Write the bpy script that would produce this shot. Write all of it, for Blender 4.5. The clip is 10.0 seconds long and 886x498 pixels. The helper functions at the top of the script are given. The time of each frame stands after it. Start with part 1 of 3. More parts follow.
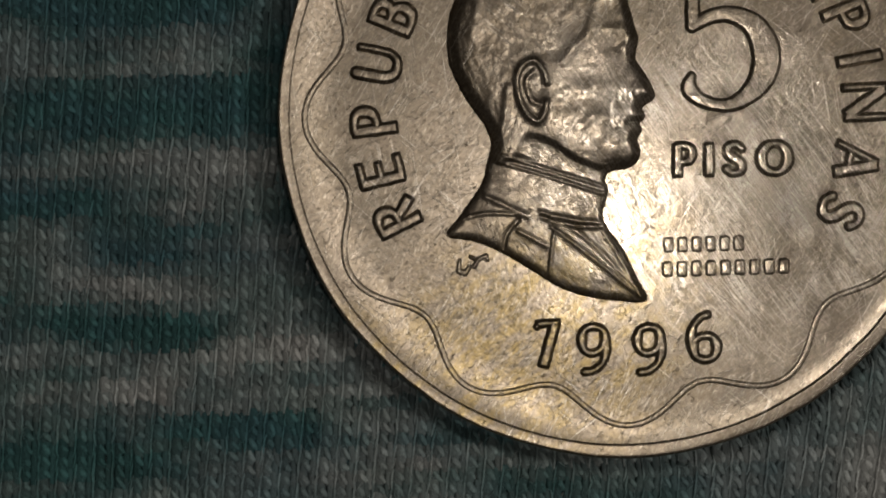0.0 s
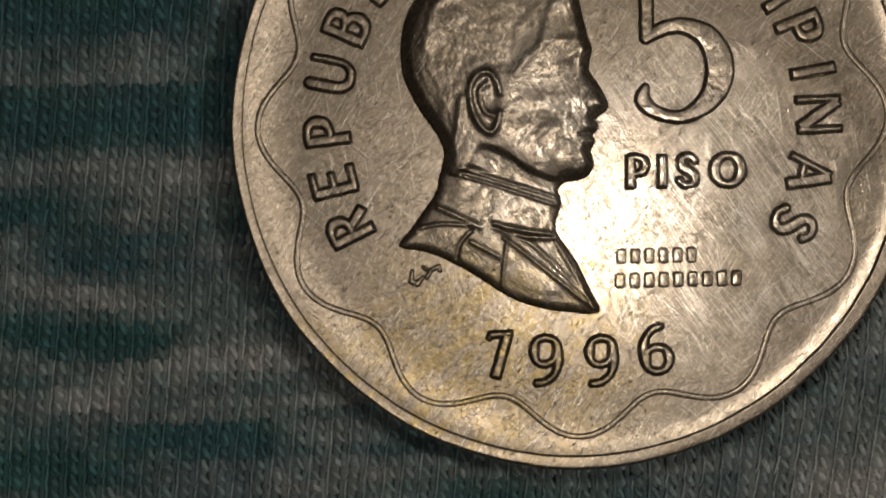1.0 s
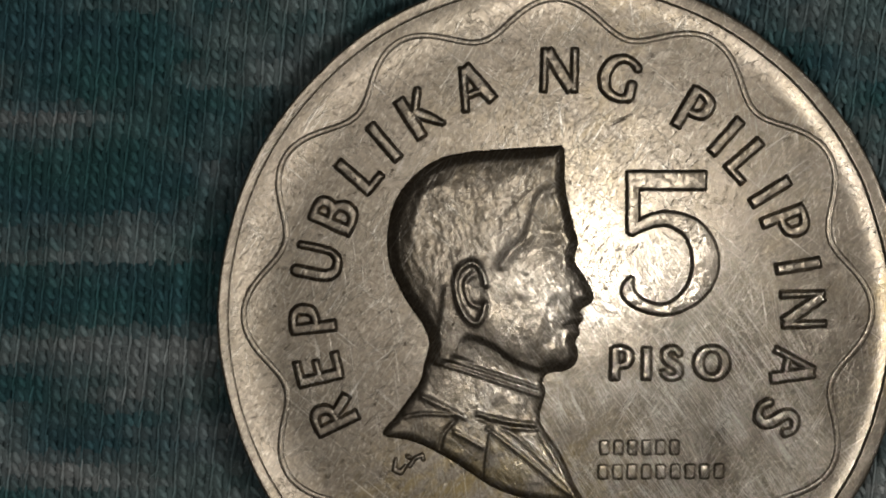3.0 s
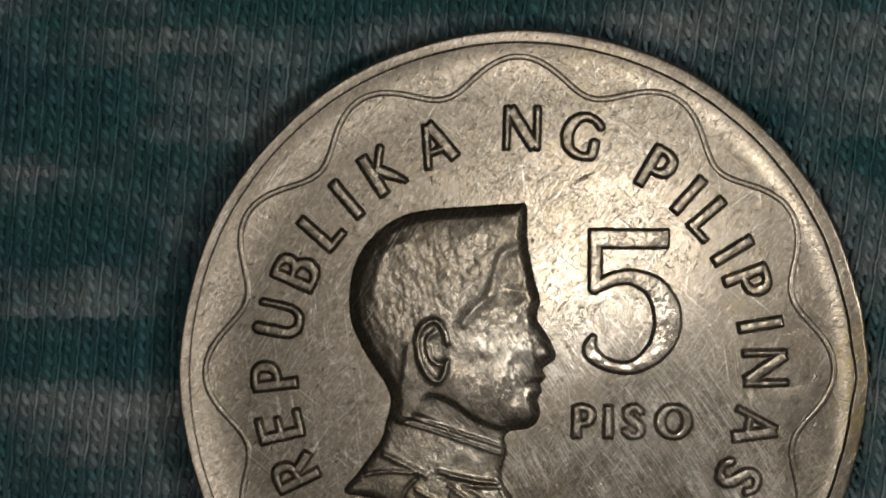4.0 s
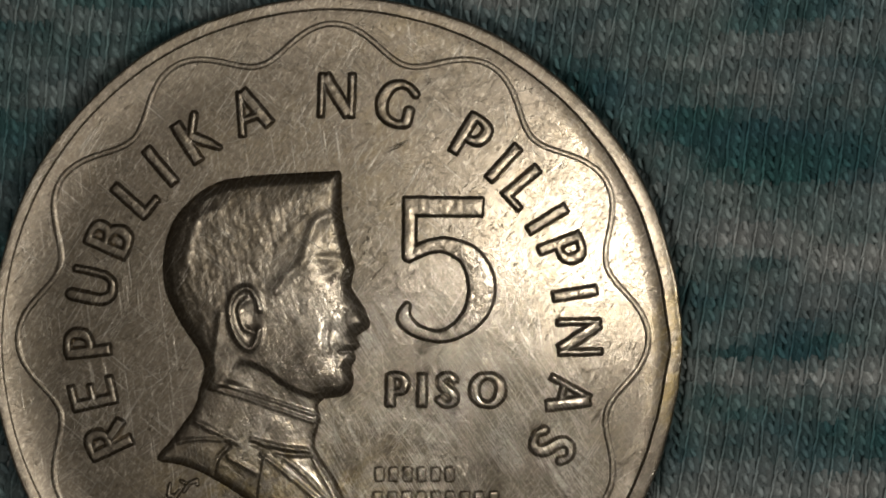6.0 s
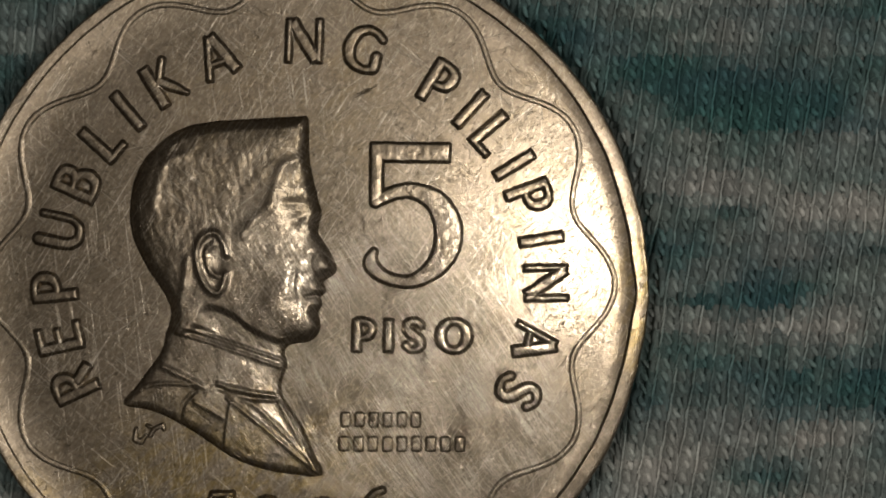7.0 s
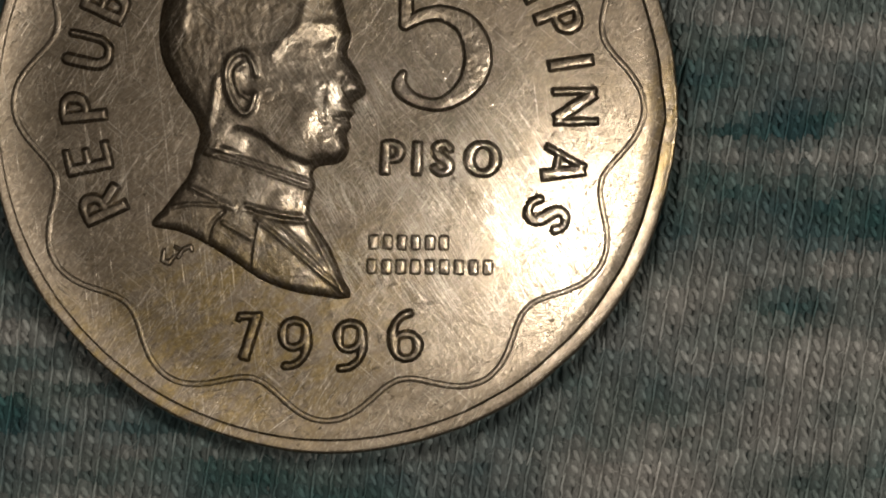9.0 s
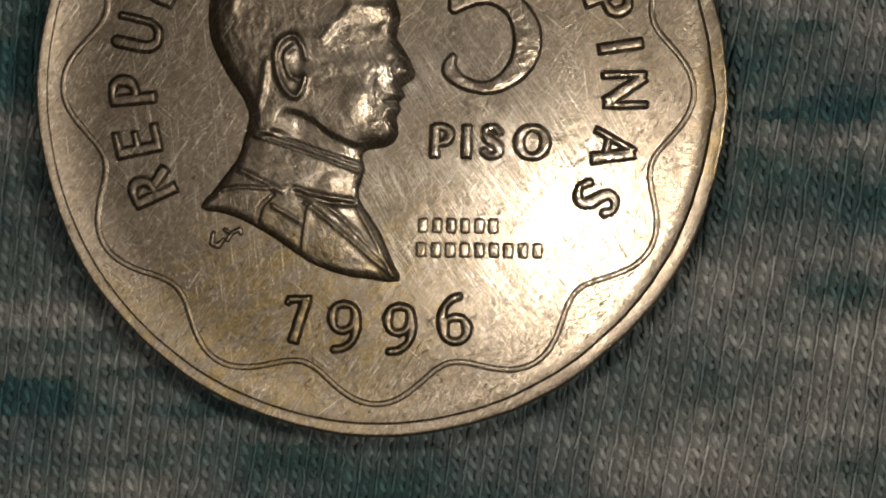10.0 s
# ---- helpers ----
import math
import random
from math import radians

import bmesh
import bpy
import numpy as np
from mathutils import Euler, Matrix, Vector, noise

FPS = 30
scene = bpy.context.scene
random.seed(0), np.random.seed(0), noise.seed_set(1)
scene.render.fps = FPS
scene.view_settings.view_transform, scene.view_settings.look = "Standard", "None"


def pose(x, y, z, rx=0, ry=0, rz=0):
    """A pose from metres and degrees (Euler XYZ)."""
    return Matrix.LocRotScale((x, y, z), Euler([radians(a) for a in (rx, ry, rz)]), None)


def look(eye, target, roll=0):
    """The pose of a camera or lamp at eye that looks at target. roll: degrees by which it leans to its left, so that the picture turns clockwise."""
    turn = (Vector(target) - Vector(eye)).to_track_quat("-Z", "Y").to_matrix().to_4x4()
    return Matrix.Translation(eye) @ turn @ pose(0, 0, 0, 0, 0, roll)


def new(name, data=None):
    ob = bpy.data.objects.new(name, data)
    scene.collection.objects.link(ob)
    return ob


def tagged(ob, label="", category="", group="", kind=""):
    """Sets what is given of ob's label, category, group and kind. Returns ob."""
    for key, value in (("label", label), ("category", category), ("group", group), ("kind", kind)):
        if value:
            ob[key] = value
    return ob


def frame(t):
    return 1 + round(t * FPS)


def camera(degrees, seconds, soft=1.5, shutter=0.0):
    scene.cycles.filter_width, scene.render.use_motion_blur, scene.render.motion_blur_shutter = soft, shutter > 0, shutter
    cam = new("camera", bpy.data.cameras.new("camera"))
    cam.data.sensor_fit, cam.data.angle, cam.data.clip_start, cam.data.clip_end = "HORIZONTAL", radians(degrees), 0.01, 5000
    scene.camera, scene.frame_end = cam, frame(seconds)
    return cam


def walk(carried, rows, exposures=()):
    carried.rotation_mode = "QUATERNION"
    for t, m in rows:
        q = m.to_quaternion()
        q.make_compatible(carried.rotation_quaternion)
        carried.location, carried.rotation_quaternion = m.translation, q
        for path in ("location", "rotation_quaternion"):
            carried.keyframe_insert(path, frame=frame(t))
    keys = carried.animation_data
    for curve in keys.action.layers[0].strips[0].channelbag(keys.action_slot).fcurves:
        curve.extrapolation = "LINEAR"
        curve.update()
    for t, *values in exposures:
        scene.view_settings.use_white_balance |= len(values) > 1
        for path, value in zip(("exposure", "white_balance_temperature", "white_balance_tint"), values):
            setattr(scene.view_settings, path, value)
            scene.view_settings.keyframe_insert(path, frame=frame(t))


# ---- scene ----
# ---- camera ----
# millimetres over the coin's centre: seconds, x, y, height factor, turn
FOV = 32.0
HEIGHT = 60.78  # mm above the coin's face
FACE = 1.75     # mm, the coin's face above the cloth
cam = camera(FOV, 10.0, soft=2.05)
ROWS = [
    (0.0, -7.180, -5.075, 1.0000, -1.60),
    (0.5, -6.972, -4.910, 1.0000, -1.50),
    (1.0, -5.313, -4.705, 0.9999, -1.36),
    (1.5, -5.840, -2.353, 1.0015, -1.15),
    (2.0, -5.567, 0.307, 1.0015, -0.81),
    (2.5, -5.065, 1.778, 1.0021, -0.55),
    (2.7, -4.932, 2.090, 1.0025, -0.53),
    (3.8, -3.390, 4.713, 1.0021, -0.32),
    (4.0, -3.100, 4.991, 1.0017, -0.29),
    (4.5, -1.434, 5.432, 1.0007, -0.32),
    (5.0, 0.260, 5.615, 1.0008, -0.21),
    (5.5, 2.135, 4.989, 1.0004, -0.10),
    (5.7, 3.102, 4.471, 0.9994, -0.09),
    (6.8, 5.378, 1.966, 1.0006, 0.08),
    (7.0, 5.515, 1.562, 1.0006, 0.13),
    (7.5, 5.965, -0.259, 1.0006, 0.25),
    (8.0, 5.854, -2.054, 1.0006, 0.31),
    (8.5, 5.375, -3.937, 1.0007, 0.42),
    (9.0, 4.426, -5.409, 0.9999, 0.51),
    (9.5, 2.839, -6.211, 0.9987, 0.54),
    (10.0, 2.489, -6.083, 0.9991, 0.58),
]
EXPOSURES = [(0.0, 0.13, 6700, 14), (1.0, 0.16, 6900, 15), (2.5, 0.20, 6200, 11), (4.5, 0.25, 6150, 10), (5.7, 0.34, 6300, 9), (7.2, 0.55, 7000, 13), (10.0, 0.44, 7100, 14)]
walk(cam, [(t, pose(x / 1000, y / 1000, (FACE + HEIGHT * k) / 1000, 0, 0, turn)) for t, x, y, k, turn in ROWS], EXPOSURES)

# ---- light: a small bright lamp overhead and an added fill lamp to one side, in a dim room ----
world = bpy.data.worlds.new("dim_room")
scene.world = world
world.use_nodes = True
world.node_tree.nodes["Background"].inputs["Color"].default_value = (1.0, 0.90, 0.76, 1)
world.node_tree.nodes["Background"].inputs["Strength"].default_value = 0.029


def room_lamp(name, place, size, energy, colour):
    data = bpy.data.lights.new(name, "AREA")
    data.shape, data.size, data.energy, data.color = "DISK", size, energy, colour
    ob = new(name, data)
    ob.matrix_world = look(place, (0, 0, 0))
    return ob


room_lamp("overhead_lamp", (0.031, 0.004, 0.347), 0.019, 0.096, (1.0, 0.94, 0.85))
# unseen lamp added close on the right to light the cloth
room_lamp("side_fill_lamp", (0.070, 0.006, 0.118), 0.014, 0.0205, (1.0, 0.95, 0.87))


# ---- materials ----
def node(tree, kind, **settings):
    made = tree.nodes.new(kind)
    for key, value in settings.items():
        made.inputs[key].default_value = value
    return made


def ramp(tree, source, stops):
    made = tree.nodes.new("ShaderNodeValToRGB")
    while len(made.color_ramp.elements) < len(stops):
        made.color_ramp.elements.new(0.5)
    for element, (place, colour) in zip(made.color_ramp.elements, stops):
        element.position = place
        element.color = (*colour, 1) if len(colour) == 3 else colour
    tree.links.new(source, made.inputs[0])
    return made.outputs[0]


def grey(v):
    return (v, v, v)


def mix(tree, factor, a, b, blend="MIX"):
    made = tree.nodes.new("ShaderNodeMix")
    made.data_type, made.blend_type = "RGBA", blend
    for slot, value in ((0, factor), (6, a), (7, b)):
        if isinstance(value, (int, float)):
            made.inputs[slot].default_value = value
        elif isinstance(value, tuple):
            made.inputs[slot].default_value = (*value, 1)
        else:
            tree.links.new(value, made.inputs[slot])
    return made.outputs[2]


def maths(tree, operation, a, b):
    made = tree.nodes.new("ShaderNodeMath")
    made.operation = operation
    for slot, value in ((0, a), (1, b)):
        if isinstance(value, (int, float)):
            made.inputs[slot].default_value = value
        else:
            tree.links.new(value, made.inputs[slot])
    return made.outputs[0]


def millimetres(tree, turn=0.0, stretch=(1, 1, 1), shift=(0, 0, 0)):
    coords = tree.nodes.new("ShaderNodeTexCoord")
    mapping = tree.nodes.new("ShaderNodeMapping")
    mapping.vector_type = "TEXTURE"
    mapping.inputs["Location"].default_value = [s / 1000 for s in shift]
    mapping.inputs["Rotation"].default_value = (0, 0, radians(turn))
    mapping.inputs["Scale"].default_value = [s / 1000 for s in stretch]
    tree.links.new(coords.outputs["Object"], mapping.inputs["Vector"])
    return mapping.outputs[0]


def noise_at(tree, scale, detail=3.0, rough=0.5, turn=0.0, stretch=(1, 1, 1), shift=(0, 0, 0)):
    made = node(tree, "ShaderNodeTexNoise", Scale=scale, Detail=detail, Roughness=rough)
    tree.links.new(millimetres(tree, turn, stretch, shift), made.inputs["Vector"])
    return made.outputs["Fac"]


def metal_material(name, tone, gloss, relief, lumps=0.0):
    """Worn, toned cupronickel: grain, pits, hairline scratches and yellow tarnish."""
    material = bpy.data.materials.new(name)
    material.use_nodes = True
    tree = material.node_tree
    shader = tree.nodes["Principled BSDF"]
    shader.inputs["Metallic"].default_value = 1.0
    # colour: grey-brown nickel with yellow tarnish in patches
    blotch = noise_at(tree, 0.22, 4, 0.6)
    fine = noise_at(tree, 2.2, 4, 0.65, shift=(3, 1, 0))
    base = mix(tree, ramp(tree, blotch, [(0.35, grey(0)), (0.68, grey(1))]), tone, tuple(c * k for c, k in zip(tone, (0.84, 0.85, 0.83))))
    base = mix(tree, ramp(tree, fine, [(0.40, grey(0)), (0.72, grey(0.45))]), base, tuple(c * k for c, k in zip(tone, (0.70, 0.66, 0.55))))
    spot = tree.nodes.new("ShaderNodeTexGradient")
    spot.gradient_type = "SPHERICAL"
    tree.links.new(millimetres(tree, 25, (9.0, 6.0, 9.0), (-3.5, -9.0, 1.7)), spot.inputs["Vector"])
    flecks = noise_at(tree, 1.1, 5, 0.75, turn=35, stretch=(1.6, 0.8, 1))
    stained = ramp(tree, spot.outputs["Fac"], [(0.0, grey(0)), (0.6, grey(1))])
    for turn, size, place in ((-38, (8.5, 1.8, 5.0), (-7.6, -10.9, 1.7)), (0, (1.4, 5.5, 5.0), (13.3, -0.8, 1.7))):
        edge = tree.nodes.new("ShaderNodeTexGradient")
        edge.gradient_type = "SPHERICAL"
        tree.links.new(millimetres(tree, turn, size, place), edge.inputs["Vector"])
        stained = maths(tree, "MAXIMUM", stained, ramp(tree, edge.outputs["Fac"], [(0.0, grey(0)), (0.7, grey(1))]))
    stray = ramp(tree, noise_at(tree, 0.19, 2, 0.5, shift=(-6.0, 11.0, 0)), [(0.52, grey(0)), (0.75, grey(0.3))])
    tarnish = maths(tree, "MULTIPLY", maths(tree, "MAXIMUM", stained, stray), ramp(tree, flecks, [(0.43, grey(0)), (0.57, grey(1))]))
    base = mix(tree, maths(tree, "MULTIPLY", tarnish, 0.62), base, (0.30, 0.22, 0.07))
    # the rubbed part of the face, below the numeral
    polished = tree.nodes.new("ShaderNodeTexGradient")
    polished.gradient_type = "SPHERICAL"
    tree.links.new(millimetres(tree, -20, (10.5, 7.5, 10.5), (3.4, -3.2, 1.7)), polished.inputs["Vector"])
    polish = ramp(tree, polished.outputs["Fac"], [(0.0, grey(0)), (0.55, grey(1))])
    handled = tree.nodes.new("ShaderNodeTexGradient")
    handled.gradient_type = "SPHERICAL"
    tree.links.new(millimetres(tree, 0, (17.0, 15.0, 17.0), (8.5, -1.0, 1.7)), handled.inputs["Vector"])
    # hairline scratches: crowded and in one direction where rubbed, few and crossing elsewhere
    scratches = None
    for turn, shift, density, rubbed_only in ((-56, 5, 0.545, True), (-49, 27, 0.565, True), (-63, 33, 0.555, True), (58, 0, 0.63, False), (-40, 8, 0.64, False), (15, 9, 0.68, False), (97, 14, 0.65, False), (36, 21, 0.65, False)):
        line = noise_at(tree, 1.0, 1.5, 0.5, turn=turn, stretch=(1.7 if rubbed_only else 2.8, 0.036, 1), shift=(shift, shift, 0))
        patch = noise_at(tree, 0.45, 2, 0.5, shift=(shift * 3, -shift, 0))
        line = maths(tree, "MULTIPLY", ramp(tree, line, [(density, grey(0)), (density + 0.06, grey(1))]), ramp(tree, patch, [(0.40, grey(0)), (0.58, grey(1))]))
        if rubbed_only:
            line = maths(tree, "MULTIPLY", line, polish)
        scratches = line if scratches is None else maths(tree, "MAXIMUM", scratches, line)
    nicks = ramp(tree, noise_at(tree, 1.0, 2, 0.6, turn=50, stretch=(0.42, 0.15, 1)), [(0.65, grey(0)), (0.71, grey(1))])
    base = mix(tree, maths(tree, "MULTIPLY", scratches, 0.8), base, (0.80, 0.75, 0.66))
    # short rubbed marks, bright where fresh and dark where dirt has settled
    fresh = ramp(tree, noise_at(tree, 1.0, 3, 0.6, turn=62, stretch=(0.34, 0.075, 1), shift=(14, 6, 0)), [(0.57, grey(0)), (0.67, grey(0.85))])
    dirt = ramp(tree, noise_at(tree, 1.0, 3, 0.6, turn=-28, stretch=(0.22, 0.08, 1), shift=(-9, 2, 0)), [(0.59, grey(0)), (0.68, grey(0.75))])
    grain = noise_at(tree, 8.0, 3, 0.7, turn=40, stretch=(1.5, 0.8, 1), shift=(5, -3, 0))
    base = mix(tree, 0.5, base, ramp(tree, grain, [(0.34, grey(0.55)), (0.5, grey(0.95)), (0.68, grey(1.75))]), "MULTIPLY")
    base = mix(tree, fresh, base, (0.52, 0.47, 0.385))
    base = mix(tree, dirt, base, tuple(c * 0.42 for c in tone))
    tree.links.new(base, shader.inputs["Base Color"])
    worn = noise_at(tree, 0.5, 4, 0.6, shift=(7, 7, 0))
    rough = maths(tree, "ADD", maths(tree, "MULTIPLY", worn, 0.14), maths(tree, "SUBTRACT", gloss - 0.07, maths(tree, "ADD", maths(tree, "MULTIPLY", polish, 0.05), maths(tree, "MULTIPLY", handled.outputs["Fac"], 0.085))))
    tree.links.new(rough, shader.inputs["Roughness"])
    dull = node(tree, "ShaderNodeBsdfPrincipled", Metallic=1.0)
    tree.links.new(maths(tree, "ADD", maths(tree, "MULTIPLY", handled.outputs["Fac"], 0.24), maths(tree, "ADD", maths(tree, "MULTIPLY", polish, 0.08), 0.345)), dull.inputs["Roughness"])
    tree.links.new(base, dull.inputs["Base Color"])
    both = tree.nodes.new("ShaderNodeMixShader")
    share = ramp(tree, noise_at(tree, 0.8, 5, 0.7, shift=(2, 8, 0)), [(0.35, grey(0.66)), (0.65, grey(0.82))])
    share = maths(tree, "SUBTRACT", share, maths(tree, "MULTIPLY", polish, 0.34))
    share = maths(tree, "MAXIMUM", maths(tree, "SUBTRACT", share, maths(tree, "MULTIPLY", handled.outputs["Fac"], 0.62)), 0.35)
    tree.links.new(share, both.inputs[0])
    tree.links.new(shader.outputs[0], both.inputs[1])
    tree.links.new(dull.outputs[0], both.inputs[2])
    tree.links.new(both.outputs[0], tree.nodes["Material Output"].inputs["Surface"])
    pits = noise_at(tree, 7.0, 4, 0.65)
    waves = noise_at(tree, 1.2, 2, 0.5)
    height = maths(tree, "ADD", maths(tree, "MULTIPLY", pits, 0.065), maths(tree, "MULTIPLY", waves, 0.045))
    height = maths(tree, "SUBTRACT", height, maths(tree, "MULTIPLY", scratches, 0.07))
    height = maths(tree, "SUBTRACT", height, maths(tree, "MULTIPLY", nicks, 0.17))
    rubbed = ramp(tree, noise_at(tree, 0.55, 3, 0.6, shift=(12, 3, 0)), [(0.38, grey(0.25)), (0.62, grey(1))])
    flecks = ramp(tree, noise_at(tree, 1.0, 2, 0.6, turn=-35, stretch=(0.20, 0.06, 1), shift=(4, 4, 0)), [(0.63, grey(0)), (0.72, grey(1))])
    height = maths(tree, "ADD", height, maths(tree, "MULTIPLY", maths(tree, "MULTIPLY", flecks, rubbed), 0.07))
    dents = ramp(tree, noise_at(tree, 1.0, 2, 0.6, turn=48, stretch=(0.26, 0.07, 1), shift=(9, -4, 0)), [(0.62, grey(0)), (0.72, grey(1))])
    height = maths(tree, "SUBTRACT", height, maths(tree, "MULTIPLY", maths(tree, "MULTIPLY", dents, rubbed), 0.09))
    if lumps:
        lump = noise_at(tree, 1.0, 4, 0.6, turn=-68, stretch=(0.55, 0.13, 1), shift=(1, 5, 0))
        height = maths(tree, "ADD", height, maths(tree, "MULTIPLY", lump, lumps))
    bump = node(tree, "ShaderNodeBump", Strength=relief, Distance=0.00006)
    tree.links.new(height, bump.inputs["Height"])
    tree.links.new(bump.outputs[0], shader.inputs["Normal"])
    tree.links.new(bump.outputs[0], dull.inputs["Normal"])
    return material


def cloth_material(name, strand, gain=1.0):
    """Heathered teal jersey: pale slubs that run along the courses."""
    material = bpy.data.materials.new(name)
    material.use_nodes = True
    tree = material.node_tree
    shader = tree.nodes["Principled BSDF"]
    if strand:
        dyed = tree.nodes.new("ShaderNodeAttribute")
        dyed.attribute_name = "heather_and_light"
        amount = dyed.outputs["Fac"]
    else:
        amount = ramp(tree, noise_at(tree, 0.42, 3, 0.55, turn=-2, stretch=(4.2, 0.95, 1)), [(0.42, grey(0)), (0.74, grey(1))])
    teal = mix(tree, ramp(tree, noise_at(tree, 0.35, 3, 0.6, stretch=(2.5, 1, 1), shift=(9, 2, 0)), [(0.40, grey(0)), (0.62, grey(1))]), (0.037, 0.098, 0.099), (0.038, 0.090, 0.104))
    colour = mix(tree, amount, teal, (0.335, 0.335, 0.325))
    if strand:
        info = tree.nodes.new("ShaderNodeNewGeometry")
        colour = mix(tree, 0.75, colour, ramp(tree, info.outputs["Random Per Island"], [(0.0, grey(0.75)), (0.6, grey(1.0)), (1.0, grey(1.35))]), "MULTIPLY")
    fibre = noise_at(tree, 14, 3, 0.6, turn=12, stretch=(0.6, 2.2, 1))
    colour = mix(tree, 0.6, colour, ramp(tree, fibre, [(0.3, grey(0.45)), (0.7, grey(1.45))]), "MULTIPLY")
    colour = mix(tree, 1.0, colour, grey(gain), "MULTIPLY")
    tree.links.new(colour, shader.inputs["Base Color"])
    shader.inputs["Roughness"].default_value = 0.9
    shader.inputs["Specular IOR Level"].default_value = 0.15
    bump = node(tree, "ShaderNodeBump", Strength=0.6, Distance=0.00006)
    tree.links.new(fibre, bump.inputs["Height"])
    tree.links.new(bump.outputs[0], shader.inputs["Normal"])
    return material


TONE = (0.272, 0.230, 0.181)
FIELD = metal_material("worn_nickel_field", TONE, 0.235, 0.75)
RELIEF = metal_material("worn_nickel_relief", TONE, 0.24, 0.8)
BUST = metal_material("worn_nickel_bust", TONE, 0.25, 1.0, 0.11)
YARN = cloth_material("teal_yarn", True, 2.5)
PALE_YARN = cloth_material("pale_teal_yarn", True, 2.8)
# same yarn at a lower gain: the shade between loops put into its colour
SHADED_YARN = cloth_material("shaded_teal_yarn", True, 1.4)
BACKING = cloth_material("teal_backing", False, 1.9)


# ---- mesh helpers ----
def part(name, verts, faces, material, parent=None, label="", smooth=True):
    """One mesh object; verts in millimetres."""
    mesh = bpy.data.meshes.new(name)
    mesh.from_pydata((np.asarray(verts, float) / 1000.0).tolist(), [], faces)
    mesh.materials.append(material)
    if smooth:
        mesh.polygons.foreach_set("use_smooth", [True] * len(mesh.polygons))
    mesh.update()
    ob = new(name, mesh)
    if parent is not None:
        ob.parent = parent
    if label:
        ob["label"] = label
    return ob


def spline(points, steps=6, closed=False):
    """Catmull-Rom through rows of numbers."""
    p = np.asarray(points, float)
    n = len(p)
    out = []
    for i in range(n if closed else n - 1):
        if closed:
            a, b, c, d = p[(i - 1) % n], p[i], p[(i + 1) % n], p[(i + 2) % n]
        else:
            a, b, c, d = p[max(i - 1, 0)], p[i], p[i + 1], p[min(i + 2, n - 1)]
        for s in np.arange(steps) / steps:
            out.append(0.5 * (2 * b + (c - a) * s + (2 * a - 5 * b + 4 * c - d) * s ** 2 + (3 * b - a - 3 * c + d) * s ** 3))
    if not closed:
        out.append(p[-1])
    return np.array(out)


def near_line(x, y, line):
    """Distance to a polyline whose rows are x, y and half width: negative inside it."""
    best = np.full(x.shape, 1e9)
    for (x0, y0, w0), (x1, y1, w1) in zip(line[:-1], line[1:]):
        dx, dy = x1 - x0, y1 - y0
        s = np.clip(((x - x0) * dx + (y - y0) * dy) / (dx * dx + dy * dy + 1e-12), 0, 1)
        best = np.minimum(best, np.hypot(x - x0 - s * dx, y - y0 - s * dy) - (w0 + s * (w1 - w0)))
    return best


def near_bar(x, y, x0, y0, x1, y1, w, round_off=0.06):
    """Distance to a straight bar with squared, slightly rounded ends."""
    length = math.hypot(x1 - x0, y1 - y0)
    ux, uy = (x1 - x0) / length, (y1 - y0) / length
    cx, cy = (x0 + x1) / 2, (y0 + y1) / 2
    a = np.abs((x - cx) * ux + (y - cy) * uy) - length / 2 + round_off
    b = np.abs((y - cy) * ux - (x - cx) * uy) - w + round_off
    return np.hypot(np.maximum(a, 0), np.maximum(b, 0)) + np.minimum(np.maximum(a, b), 0) - round_off


def inside_outline(x, y, outline):
    """Signed distance to a closed outline: negative inside."""
    closed = np.vstack([outline, outline[:1]])
    lines = np.column_stack([closed, np.zeros(len(closed))])
    d = near_line(x, y, lines)
    odd = np.zeros(x.shape, bool)
    for (x0, y0), (x1, y1) in zip(closed[:-1], closed[1:]):
        if y0 != y1:
            odd ^= ((y0 > y) != (y1 > y)) & (x < (x1 - x0) * (y - y0) / (y1 - y0) + x0)
    return np.where(odd, -d, d)


def smooth(v):
    v = np.clip(v, 0, 1)
    return v * v * (3 - 2 * v)


DISH = 0.12


def edge_lift(x, y):
    """The field turns up towards the rim on the side away from the lamp."""
    r = np.hypot(x, y)
    away = smooth(0.5 - 0.75 * x / np.maximum(r, 1e-6))
    return 0.030 * away * np.clip(r - 11.0, 0.0, 2.5) ** 2


def face_level(x, y):
    """The coin's face: slightly dished."""
    square = x * x + y * y
    right = 0.5 + 0.5 * x / np.sqrt(square + 0.01)
    return FACE + DISH * (square / 144.0 - 0.4) + edge_lift(x, y) + (0.006 + 0.034 * right) * np.maximum(0.0, (np.sqrt(square) - 12.2) / 0.7) ** 2


SINK = 0.025


def lumps(gx, gy, size, seed):
    """Smooth value noise, about -1 to 1."""
    table = np.random.default_rng(seed).uniform(-1, 1, (64, 64))
    u, w = gx / size + 100, gy / size + 100
    iu, iw = np.floor(u).astype(int), np.floor(w).astype(int)
    fu, fw = smooth(u - iu), smooth(w - iw)
    a, b = table[iu % 64, iw % 64], table[(iu + 1) % 64, iw % 64]
    c, d = table[iu % 64, (iw + 1) % 64], table[(iu + 1) % 64, (iw + 1) % 64]
    return (a * (1 - fu) + b * fu) * (1 - fw) + (c * (1 - fu) + d * fu) * fw


